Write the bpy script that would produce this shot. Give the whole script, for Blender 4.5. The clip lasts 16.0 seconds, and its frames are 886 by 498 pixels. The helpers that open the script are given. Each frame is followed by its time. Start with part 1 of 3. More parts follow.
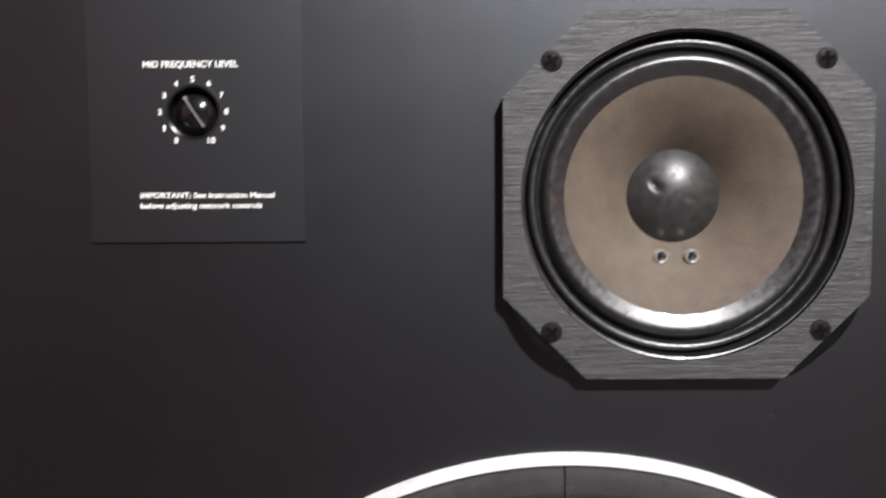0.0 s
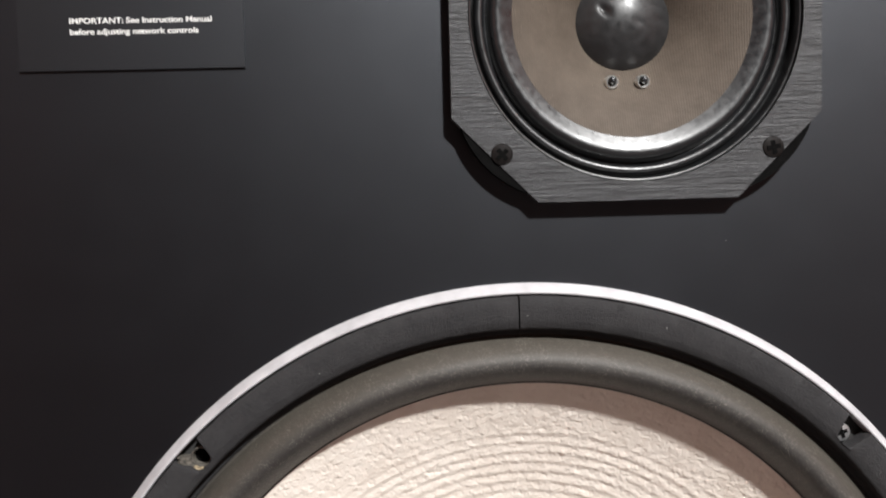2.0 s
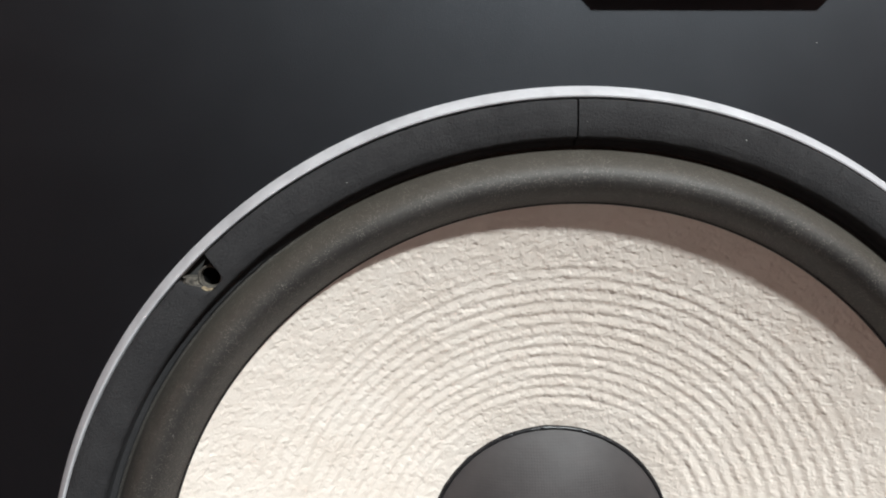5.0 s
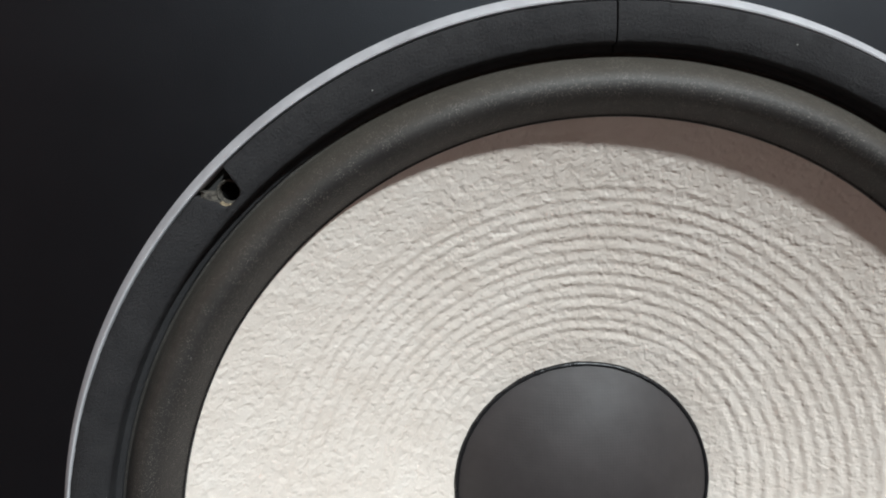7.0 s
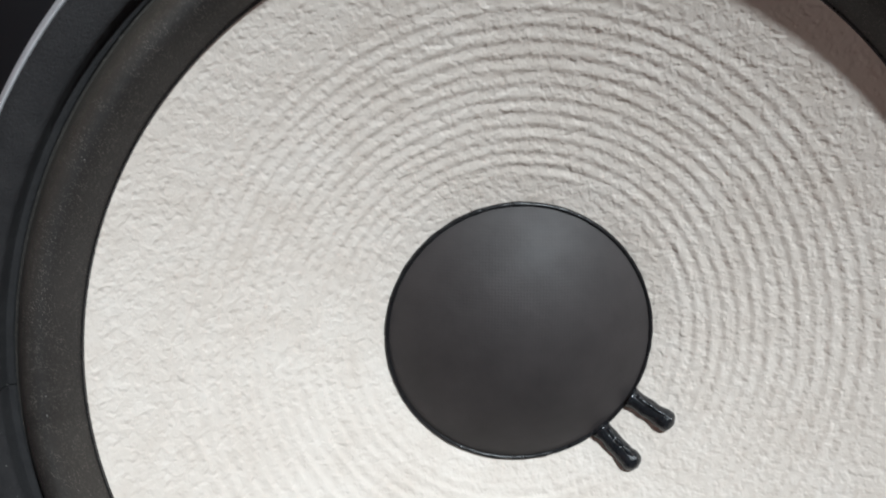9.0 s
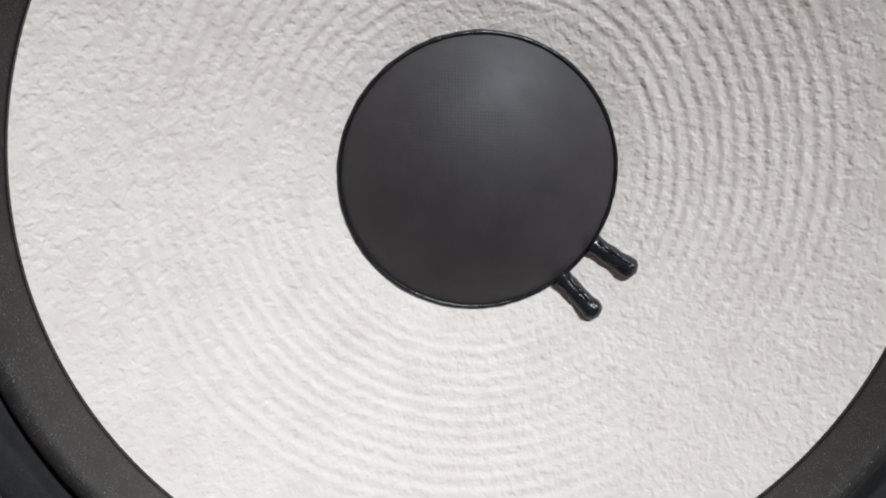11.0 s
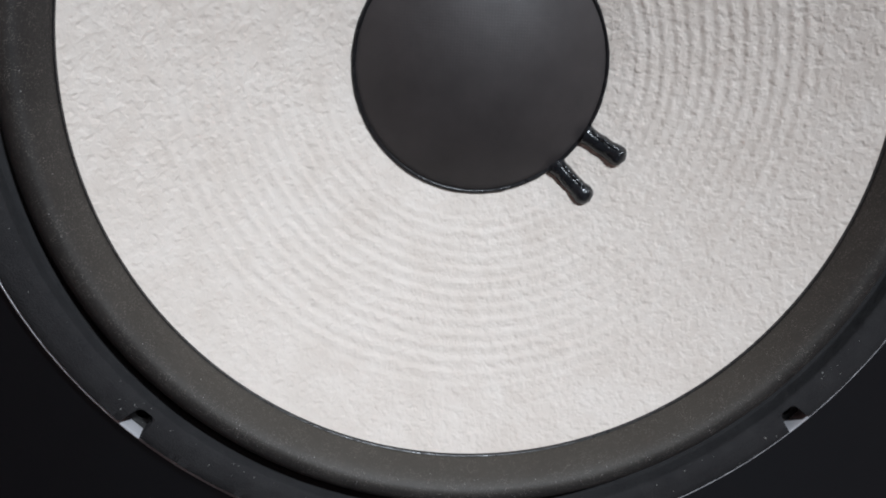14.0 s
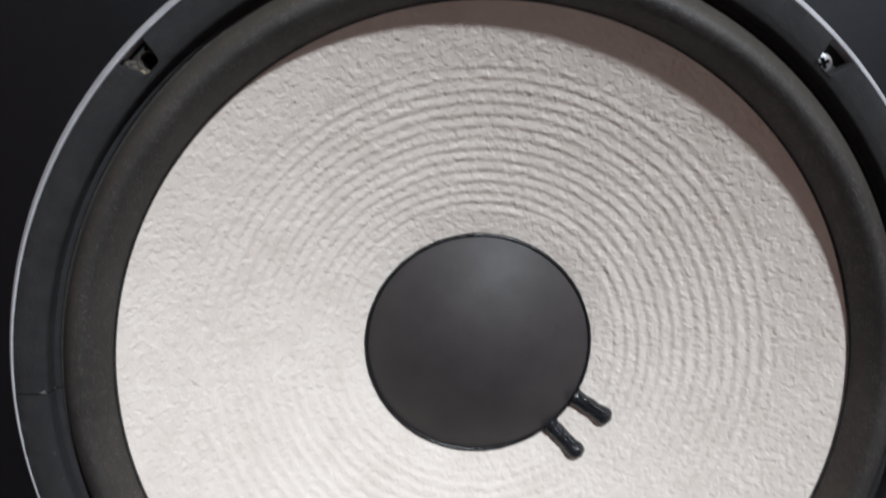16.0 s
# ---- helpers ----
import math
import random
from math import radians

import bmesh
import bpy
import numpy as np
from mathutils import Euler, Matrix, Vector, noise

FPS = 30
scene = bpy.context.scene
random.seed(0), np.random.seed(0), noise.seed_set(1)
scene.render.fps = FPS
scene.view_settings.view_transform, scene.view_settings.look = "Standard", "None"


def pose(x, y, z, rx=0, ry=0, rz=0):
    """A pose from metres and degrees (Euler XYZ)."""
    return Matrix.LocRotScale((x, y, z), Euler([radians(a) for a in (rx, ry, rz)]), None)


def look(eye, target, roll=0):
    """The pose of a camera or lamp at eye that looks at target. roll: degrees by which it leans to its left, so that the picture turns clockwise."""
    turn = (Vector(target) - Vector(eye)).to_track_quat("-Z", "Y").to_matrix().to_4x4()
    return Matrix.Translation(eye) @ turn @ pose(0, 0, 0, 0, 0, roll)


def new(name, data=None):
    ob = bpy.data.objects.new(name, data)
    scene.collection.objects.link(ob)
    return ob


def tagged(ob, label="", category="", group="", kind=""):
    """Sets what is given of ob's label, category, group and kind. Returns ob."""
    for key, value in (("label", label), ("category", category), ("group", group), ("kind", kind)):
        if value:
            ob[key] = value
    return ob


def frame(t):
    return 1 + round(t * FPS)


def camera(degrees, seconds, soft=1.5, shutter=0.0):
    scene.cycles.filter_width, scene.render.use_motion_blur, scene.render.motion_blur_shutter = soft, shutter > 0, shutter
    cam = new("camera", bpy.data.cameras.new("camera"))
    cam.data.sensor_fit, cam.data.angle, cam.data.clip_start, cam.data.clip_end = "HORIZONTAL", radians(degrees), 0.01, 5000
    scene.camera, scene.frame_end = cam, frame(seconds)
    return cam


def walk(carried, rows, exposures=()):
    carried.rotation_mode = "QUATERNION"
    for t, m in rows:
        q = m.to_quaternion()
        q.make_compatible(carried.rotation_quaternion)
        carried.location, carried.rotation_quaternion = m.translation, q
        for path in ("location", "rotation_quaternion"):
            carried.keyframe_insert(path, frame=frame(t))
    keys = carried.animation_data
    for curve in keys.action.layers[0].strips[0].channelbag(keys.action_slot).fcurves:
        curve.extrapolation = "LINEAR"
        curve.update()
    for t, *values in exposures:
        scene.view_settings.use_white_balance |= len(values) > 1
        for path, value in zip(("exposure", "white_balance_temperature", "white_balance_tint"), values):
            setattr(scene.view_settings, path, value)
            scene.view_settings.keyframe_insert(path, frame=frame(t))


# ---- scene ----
cam = camera(54.08, 16.0, soft=1.9, shutter=0.3)
# seconds, place, yaw, pitch, roll
ROWS = [
    (0.0, -0.0371, -0.2776, 0.4411, 0.64, -4.25, 0.38),
    (0.2, -0.0278, -0.2792, 0.4518, -0.14, -4.11, 0.56),
    (0.5, -0.0225, -0.2809, 0.4550, -0.93, -3.76, 0.86),
    (0.6, -0.0260, -0.2908, 0.4517, -1.23, -3.02, 1.03),
    (0.7, -0.0281, -0.2982, 0.4436, -0.46, -3.50, 1.14),
    (0.8, -0.0317, -0.2972, 0.4310, -0.55, -2.72, 1.13),
    (1.0, -0.0380, -0.2957, 0.4177, -0.92, -3.56, 1.47),
    (1.2, -0.0376, -0.2930, 0.4083, -0.78, -2.97, 1.55),
    (1.5, -0.0362, -0.2838, 0.4008, -1.32, -3.37, 1.81),
    (2.0, -0.0340, -0.2732, 0.3847, -2.02, -4.04, 1.49),
    (2.5, -0.0418, -0.2621, 0.3715, -3.13, -5.04, 1.05),
    (3.0, -0.0451, -0.2525, 0.3625, -2.82, -5.67, 0.64),
    (3.5, -0.0505, -0.2468, 0.3588, -2.58, -6.95, 0.31),
    (6.0, -0.0476, -0.2380, 0.3355, -2.42, -8.82, 0.26),
    (6.5, -0.0484, -0.2347, 0.3305, -1.91, -8.98, 0.40),
    (7.0, -0.0512, -0.2319, 0.3242, -1.26, -9.33, 0.39),
    (7.5, -0.0541, -0.2298, 0.3183, -1.03, -9.57, 0.37),
    (8.0, -0.0514, -0.2249, 0.3082, -1.73, -10.62, 0.04),
    (8.5, -0.0445, -0.2222, 0.2977, -2.41, -11.76, -0.58),
    (9.0, -0.0388, -0.2198, 0.2856, -2.87, -12.68, -1.19),
    (9.5, -0.0352, -0.2164, 0.2744, -3.79, -13.77, -1.80),
    (10.0, -0.0315, -0.2157, 0.2652, -3.96, -14.89, -2.01),
    (12.5, -0.0437, -0.2131, 0.2360, -6.85, -18.10, -3.34),
    (13.0, -0.0399, -0.2188, 0.2306, -5.73, -18.70, -2.91),
    (13.5, -0.0370, -0.2352, 0.2277, -5.41, -18.37, -2.75),
    (14.0, -0.0467, -0.2439, 0.2308, -6.48, -18.16, -3.26),
    (14.5, -0.0470, -0.2503, 0.2351, -6.95, -18.08, -3.32),
    (15.0, -0.0257, -0.2671, 0.2441, -4.34, -17.32, -1.79),
    (15.5, -0.0162, -0.2839, 0.2727, -2.14, -14.30, 0.14),
    (16.0, -0.0215, -0.2714, 0.2988, -1.52, -11.37, -0.09),
]
LAMP_POWER = 115.0
EXPOSURES = [(0.0, 1.22, 7050, 18), (0.7, 1.24, 7050, 18), (1.2, 1.12, 7000, 17), (1.5, 0.96, 7100, 17), (2.3, 0.78, 7000, 14), (3.0, 0.72, 6900, 12), (3.7, 0.64, 6800, 11), (6.5, 0.34, 6500, 8), (8.0, 0.0, 6300, 8), (9.0, 0.03, 6250, 8), (10.0, 0.05, 6200, 9), (13.0, -0.38, 6150, 13), (14.0, -0.28, 6150, 12), (14.5, -0.17, 6150, 12), (15.0, -0.14, 6200, 13), (16.0, -0.03, 6250, 12)]
walk(cam, [(t, pose(x, y, z, 90 + pitch, roll, yaw)) for t, x, y, z, yaw, pitch, roll in ROWS], EXPOSURES)
ZC = 0.20            # height of the woofer's axis over the floor
KX, KNOB_Z = -0.1192, (0.4645, 0.5162)   # axes of the two level knobs
MX, MZ = 0.0360, 0.4368   # axis of the midrange driver

# ---------------------------------------------------------------- world and light
world = bpy.data.worlds.new("world")
scene.world = world
world.use_nodes = True
world.node_tree.nodes["Background"].inputs["Color"].default_value = (0.5, 0.55, 0.65, 1)
world.node_tree.nodes["Background"].inputs["Strength"].default_value = 0.02

LAMP = Vector((0.88, -2.28, 2.36))
lamp = bpy.data.lights.new("ceiling_lamp_light", "AREA")
lamp.shape, lamp.size, lamp.energy = "DISK", 0.15, LAMP_POWER
lamp.color = (0.885, 0.962, 1.0)
lamp_ob = new("ceiling_lamp_light", lamp)
lamp_ob.matrix_world = look(LAMP - Vector((0, 0, 0.04)), (0.0, 0.0, 0.3))


# ---------------------------------------------------------------- materials
class Nodes:
    """A small builder for one Principled material."""

    def __init__(self, name, rough=0.5, metal=0.0, spec=0.5, tint=(1.0, 1.0, 1.0)):
        self.mat = bpy.data.materials.new(name)
        self.mat.use_nodes = True
        self.t = self.mat.node_tree
        self.b = self.t.nodes["Principled BSDF"]
        self.b.inputs["Roughness"].default_value = rough
        self.b.inputs["Metallic"].default_value = metal
        self.b.inputs["Specular IOR Level"].default_value = spec
        self.b.inputs["Specular Tint"].default_value = (*tint, 1)
        self.co = self.t.nodes.new("ShaderNodeTexCoord").outputs["Object"]

    def node(self, kind, **values):
        n = self.t.nodes.new(kind)
        for k, v in values.items():
            n.inputs[k].default_value = v
        return n

    def link(self, a, b):
        self.t.links.new(a, b)

    def stretch(self, scale):
        m = self.node("ShaderNodeMapping")
        m.inputs["Scale"].default_value = scale
        self.link(self.co, m.inputs["Vector"])
        return m.outputs["Vector"]

    def noise(self, scale, detail=3.0, rough=0.55, at=None, distort=0.0):
        n = self.node("ShaderNodeTexNoise", Scale=scale, Detail=detail, Roughness=rough, Distortion=distort)
        self.link(at or self.co, n.inputs["Vector"])
        return n.outputs["Fac"]

    def voronoi(self, scale, at=None):
        n = self.node("ShaderNodeTexVoronoi", Scale=scale)
        self.link(at or self.co, n.inputs["Vector"])
        return n.outputs["Distance"]

    def ramp(self, fac, *stops):
        n = self.t.nodes.new("ShaderNodeValToRGB")
        e = n.color_ramp.elements
        while len(e) < len(stops):
            e.new(0.5)
        for el, (p, c) in zip(e, stops):
            el.position = p
            el.color = (*c, 1) if len(c) == 3 else (c[0], c[0], c[0], 1)
        self.link(fac, n.inputs["Fac"])
        return n.outputs["Color"]

    def mix(self, fac, a, b):
        n = self.t.nodes.new("ShaderNodeMix")
        n.data_type = "RGBA"
        self.link(fac, n.inputs[0])
        for v, s in ((a, n.inputs[6]), (b, n.inputs[7])):
            if isinstance(v, tuple):
                s.default_value = (*v, 1)
            else:
                self.link(v, s)
        return n.outputs[2]

    def math(self, op, a, b):
        n = self.t.nodes.new("ShaderNodeMath")
        n.operation = op
        for v, s in zip((a, b), n.inputs):
            if isinstance(v, (int, float)):
                s.default_value = v
            else:
                self.link(v, s)
        return n.outputs[0]

    def color(self, c):
        if isinstance(c, tuple):
            self.b.inputs["Base Color"].default_value = (*c, 1)
        else:
            self.link(c, self.b.inputs["Base Color"])
        return self

    def rough(self, r):
        self.link(r, self.b.inputs["Roughness"])
        return self

    def sheen(self, c, rough):
        """A second, softly ending gloss added to the surface, as of satin lacquer."""
        g = self.node("ShaderNodeBsdfGlossy", Roughness=rough)
        g.distribution = "BECKMANN"
        g.inputs["Color"].default_value = (*c, 1)
        both = self.t.nodes.new("ShaderNodeAddShader")
        out = self.t.nodes["Material Output"].inputs["Surface"]
        self.link(self.b.outputs["BSDF"], both.inputs[0])
        self.link(g.outputs["BSDF"], both.inputs[1])
        self.link(both.outputs[0], out)
        return self

    def bump(self, height, dist, strength=1.0):
        n = self.node("ShaderNodeBump", Strength=strength, Distance=dist)
        self.link(height, n.inputs["Height"])
        if self.b.inputs["Normal"].links:
            self.link(self.b.inputs["Normal"].links[0].from_socket, n.inputs["Normal"])
        self.link(n.outputs["Normal"], self.b.inputs["Normal"])
        return self


def m_baffle():
    n = Nodes("black_satin_baffle", 0.42, spec=0.62, tint=(0.86, 0.91, 1.0))
    fine = n.noise(2600, 2)
    wide = n.noise(9, 4)
    n.color(n.ramp(wide, (0.3, (0.0013, 0.0014, 0.0019)), (0.7, (0.0022, 0.0023, 0.0030))))
    n.rough(n.ramp(n.noise(60, 4), (0.3, (0.345,)), (0.7, (0.375,))))
    n.bump(fine, 0.00012, 0.5)
    return n.sheen((0.0175, 0.0183, 0.0198), 0.51).mat


def m_panel():
    n = Nodes("dark_grey_overlay", 0.39, spec=0.62, tint=(0.86, 0.91, 1.0))
    n.color(n.ramp(n.noise(30, 4), (0.3, (0.0026, 0.0028, 0.0033)), (0.7, (0.0042, 0.0045, 0.0051))))
    return n.bump(n.noise(3200, 2), 0.0001, 0.5).sheen((0.0175, 0.0183, 0.0198), 0.51).mat


def m_print():
    n = Nodes("white_print", 0.6)
    return n.color(n.ramp(n.noise(900, 2), (0.3, (0.62, 0.62, 0.60)), (0.7, (0.82, 0.82, 0.80)))).mat


def m_grain():
    n = Nodes("black_wood_grain", 0.4, spec=0.5)
    streak = n.noise(1.0, 5, 0.65, n.stretch((60, 200, 1500)))
    pores = n.noise(1.0, 3, 0.6, n.stretch((130, 300, 3600)))
    n.color(n.ramp(streak, (0.35, (0.010, 0.010, 0.011)), (0.66, (0.040, 0.041, 0.044))))
    n.rough(n.ramp(streak, (0.3, (0.55,)), (0.7, (0.36,))))
    return n.bump(streak, 0.0004, 0.8).bump(pores, 0.0002, 0.6).mat


def m_silver():
    n = Nodes("cast_aluminium", 0.5, metal=0.25)
    n.color(n.ramp(n.noise(120, 4), (0.3, (0.50, 0.49, 0.505)), (0.7, (0.66, 0.65, 0.665))))
    n.rough(n.ramp(n.noise(500, 3), (0.3, (0.42,)), (0.7, (0.62,))))
    return n.bump(n.noise(1500, 2), 0.0001, 0.5).mat


def m_gasket():
    n = Nodes("black_cork_gasket", 0.85, spec=0.3)
    n.color(n.mix(n.ramp(n.voronoi(420), (0.02, (1.0,)), (0.07, (0.0,))),
                  n.ramp(n.noise(110, 5, 0.7), (0.3, (0.0215, 0.0208, 0.0222)), (0.75, (0.0355, 0.0345, 0.0355))), (0.075, 0.073, 0.07)))
    return n.bump(n.noise(1400, 4, 0.7), 0.0006, 0.7).mat


def m_foam():
    n = Nodes("dark_foam", 0.55, spec=0.45)
    base = n.ramp(n.noise(45, 5, 0.65), (0.3, (0.018, 0.0162, 0.0155)), (0.72, (0.038, 0.0343, 0.0318)))
    # Olive dust, paler on upward faces; this also paints in the lit-side falloff.
    facing = n.t.nodes.new("ShaderNodeSeparateXYZ")
    n.link(n.t.nodes.new("ShaderNodeNewGeometry").outputs["Normal"], facing.inputs["Vector"])
    upward = n.math("ADD", facing.outputs["Z"], n.math("MULTIPLY", n.noise(1000, 4, 0.75), 0.6))
    base = n.mix(n.ramp(upward, (0.20, (0.0,)), (1.30, (0.46,))), base, (0.100, 0.087, 0.069))
    grain = n.ramp(n.voronoi(2100), (0.12, (1.0,)), (0.30, (0.0,)))
    speck = n.math("MULTIPLY", grain, n.ramp(n.noise(260, 3), (0.36, (0.12,)), (0.62, (0.95,))))
    n.color(n.mix(speck, base, (0.27, 0.245, 0.21)))
    return n.bump(n.noise(1700, 3, 0.7), 0.0004, 0.42).bump(n.noise(320, 4), 0.0005, 0.2).mat


def m_cone():
    n = Nodes("white_paper_pulp", 0.75, spec=0.3)
    n.color(n.ramp(n.noise(70, 6, 0.7), (0.25, (0.765, 0.678, 0.598)), (0.55, (0.848, 0.768, 0.690)), (0.8, (0.888, 0.818, 0.745))))
    clump = n.noise(400, 2.0, 0.5)
    knob = n.ramp(n.noise(430, 1.0, 0.4), (0.50, (0.0,)), (0.82, (1.0,)))
    pit = n.ramp(n.noise(470, 1.2, 0.4), (0.16, (0.0,)), (0.48, (1.0,)))
    return n.bump(clump, 0.0012, 0.13).bump(pit, 0.0011, 0.24).bump(knob, 0.0011, 0.20).bump(n.noise(1300, 2, 0.55), 0.0003, 0.22).mat


def m_cap():
    n = Nodes("coated_black_cap", 0.6, spec=0.55)
    n.color(n.ramp(n.noise(60, 5, 0.6), (0.3, (0.033, 0.0280, 0.0278)), (0.75, (0.051, 0.0435, 0.0432))))
    n.rough(n.ramp(n.noise(90, 4), (0.3, (0.58,)), (0.7, (0.66,))))
    weave = n.node("ShaderNodeTexWave", Scale=330.0, Distortion=2.2)
    weave2 = n.node("ShaderNodeTexWave", Scale=330.0, Distortion=2.2)
    weave2.bands_direction = "Z"
    n.link(n.co, weave.inputs["Vector"])
    n.link(n.co, weave2.inputs["Vector"])
    threads = n.math("ADD", weave.outputs["Fac"], weave2.outputs["Fac"])
    threads = n.math("MULTIPLY", threads, n.ramp(n.noise(45, 2), (0.42, (0.15,)), (0.62, (1.0,))))
    return n.bump(threads, 0.00010, 0.11).bump(n.noise(120, 4), 0.0006, 0.25).mat


def m_gloss(name, c, rough, relief=0.0, spec=0.5):
    n = Nodes(name, rough, spec=spec)
    n.color(n.ramp(n.noise(300, 4), (0.3, c), (0.7, tuple(v * 1.6 for v in c))))
    n.rough(n.ramp(n.noise(420, 3), (0.3, (rough * 0.8,)), (0.7, (min(1, rough * 1.35),))))
    if relief:
        n.bump(n.noise(420, 4), relief, 0.8)
    return n.mat


def m_midcone():
    n = Nodes("brown_treated_cone", 0.65, spec=0.2)
    n.color(n.ramp(n.noise(90, 6, 0.7), (0.25, (0.066, 0.051, 0.040)), (0.75, (0.108, 0.087, 0.069))))
    w1 = n.node("ShaderNodeTexWave", Scale=420.0, Distortion=2.0)
    n.link(n.co, w1.inputs["Vector"])
    return n.bump(w1.outputs["Fac"], 0.00009, 0.45).bump(n.noise(700, 4), 0.0002, 0.5).mat


def m_plain(name, c, rough, metal=0.0):
    n = Nodes(name, rough, metal)
    return n.color(n.ramp(n.noise(8, 5), (0.3, c), (0.7, tuple(min(1, v * 1.12) for v in c)))).bump(n.noise(300, 3), 0.0003, 0.3).mat


BAFFLE, PANEL, PRINT, GRAIN, SILVER = m_baffle(), m_panel(), m_print(), m_grain(), m_silver()
GASKET, FOAM, CONE, CAP, MIDCONE = m_gasket(), m_foam(), m_cone(), m_cap(), m_midcone()
LEAD = m_gloss("black_lacquer", (0.010, 0.011, 0.013), 0.2, 0.0005)
GLUE = m_gloss("black_glue", (0.008, 0.008, 0.009), 0.3, 0.0003)
RUBBER = m_gloss("coated_black_surround", (0.007, 0.0073, 0.0082), 0.34, 0.00005, 0.9)
DOME = m_gloss("smooth_black_dome", (0.015, 0.015, 0.0155), 0.38)
KNOB = m_gloss("black_knob_plastic", (0.004, 0.004, 0.0045), 0.16)
LINE = m_plain("grey_pointer", (0.16, 0.16, 0.16), 0.6)
WHITELINE = m_plain("white_pointer", (0.5, 0.5, 0.5), 0.6)
BLACKSCREW = m_gloss("blackened_steel", (0.006, 0.0048, 0.0045), 0.5, 0.0, 0.12)
TIN = m_plain("tinned_eyelet", (0.72, 0.72, 0.70), 0.35, 0.8)
STEEL = m_plain("zinc_steel", (0.62, 0.62, 0.62), 0.35, 0.9)
FLANGE = m_plain("dark_flange", (0.022, 0.021, 0.020), 0.7)
VOID = m_gloss("dark_void", (0.003, 0.003, 0.003), 0.7, 0.0, 0.03)


def m_cork(name, dark, pale):
    n = Nodes(name, 0.9, spec=0.2)
    n.color(n.ramp(n.noise(700, 4, 0.7), (0.35, dark), (0.65, pale)))
    return n.bump(n.noise(1500, 3), 0.0006, 0.8).mat


CORK = m_cork("dusty_cork", (0.040, 0.037, 0.034), (0.14, 0.125, 0.105))
PALECORK = m_cork("bare_cork", (0.12, 0.09, 0.06), (0.46, 0.37, 0.24))
DUST = m_plain("pale_dust", (0.36, 0.35, 0.33), 0.9)
WALNUT = m_plain("walnut_veneer", (0.14, 0.075, 0.04), 0.5)
# Unseen room surfaces: red ones warm the shade, dark ones dim baffle reflections.
BOUNCEWALL = m_plain("warm_bounce_wall", (0.33, 0.180, 0.150), 0.9)
CEILING = m_plain("white_ceiling_paint", (0.36, 0.32, 0.30), 0.9)
DARKWALL = m_plain("dark_brown_wall", (0.035, 0.022, 0.019), 0.9)
FLOOR = m_plain("red_brown_floor", (0.030, 0.013, 0.010), 0.6)


# ---------------------------------------------------------------- mesh helpers
def part(name, bm, material, parent=None, label="", sharp=35.0):
    me = bpy.data.meshes.new(name)
    bmesh.ops.recalc_face_normals(bm, faces=bm.faces[:])
    bm.to_mesh(me)
    bm.free()
    me.materials.append(material)
    me.polygons.foreach_set("use_smooth", [True] * len(me.polygons))
    me.set_sharp_from_angle(angle=radians(sharp))
    ob = new(name, me)
    if parent is not None:
        ob.parent = parent
    if label:
        ob["label"] = label
    return ob


def holder(name, at, label, category):
    ob = new(name)
    ob.location = at
    ob.empty_display_size = 0.02
    return tagged(ob, label, category)


def lathe(profile, segs=192, centre=(0, 0), a0=0.0, a1=360.0, shape=None):
    """A surface turned about an axis along y; profile of (r, y). shape(a, r, y) may bend a point."""
    bm = bmesh.new()
    whole = abs(a1 - a0 - 360) < 1e-6
    count = segs if whole else segs + 1
    rings = []
    for i in range(count):
        a = radians(a0 + (a1 - a0) * i / segs)
        row = []
        for r, y in profile:
            if shape:
                r, y = shape(a, r, y)
            row.append(bm.verts.new((centre[0] + r * math.cos(a), y, centre[1] + r * math.sin(a))))
        rings.append(row)
    for i in range(segs):
        p, q = rings[i], rings[(i + 1) % count]
        for k in range(len(profile) - 1):
            bm.faces.new((p[k], p[k + 1], q[k + 1], q[k]))
    if not whole:
        bm.faces.new(rings[0])
        bm.faces.new(rings[-1][::-1])
    bmesh.ops.remove_doubles(bm, verts=bm.verts[:], dist=1e-6)
    return bm


def pierced(outer, holes, y0, y1):
    """A plate with round holes (x, z, radius) through it."""
    bm = bmesh.new()
    loops = [outer] + [[(x + r * math.cos(2 * math.pi * k / 128), z + r * math.sin(2 * math.pi * k / 128)) for k in range(128)] for x, z, r in holes]
    edges = []
    for loop in loops:
        vs = [bm.verts.new((x, y0, z)) for x, z in loop]
        edges += [bm.edges.new((vs[i], vs[(i + 1) % len(vs)])) for i in range(len(vs))]
    bmesh.ops.triangle_fill(bm, edges=edges, use_beauty=True)
    faces = bm.faces[:]
    ext = bmesh.ops.extrude_face_region(bm, geom=faces)
    bmesh.ops.translate(bm, verts=[v for v in ext["geom"] if isinstance(v, bmesh.types.BMVert)], vec=(0, y1 - y0, 0))
    return bm


def box(x0, y0, z0, x1, y1, z1, bevel=0.0):
    bm = bmesh.new()
    bmesh.ops.create_cube(bm, size=1.0)
    for v in bm.verts:
        v.co = Vector((x0 + (v.co.x + 0.5) * (x1 - x0), y0 + (v.co.y + 0.5) * (y1 - y0), z0 + (v.co.z + 0.5) * (z1 - z0)))
    if bevel:
        bmesh.ops.bevel(bm, geom=bm.edges[:], offset=bevel, segments=2, affect="EDGES")
    return bm


def turned(bm, degrees, centre):
    """Turn a mesh in the plane of the baffle round centre (x, z)."""
    c = Vector((centre[0], 0, centre[1]))
    bmesh.ops.rotate(bm, verts=bm.verts[:], cent=c, matrix=Matrix.Rotation(radians(-degrees), 3, "Y"))
    return bm


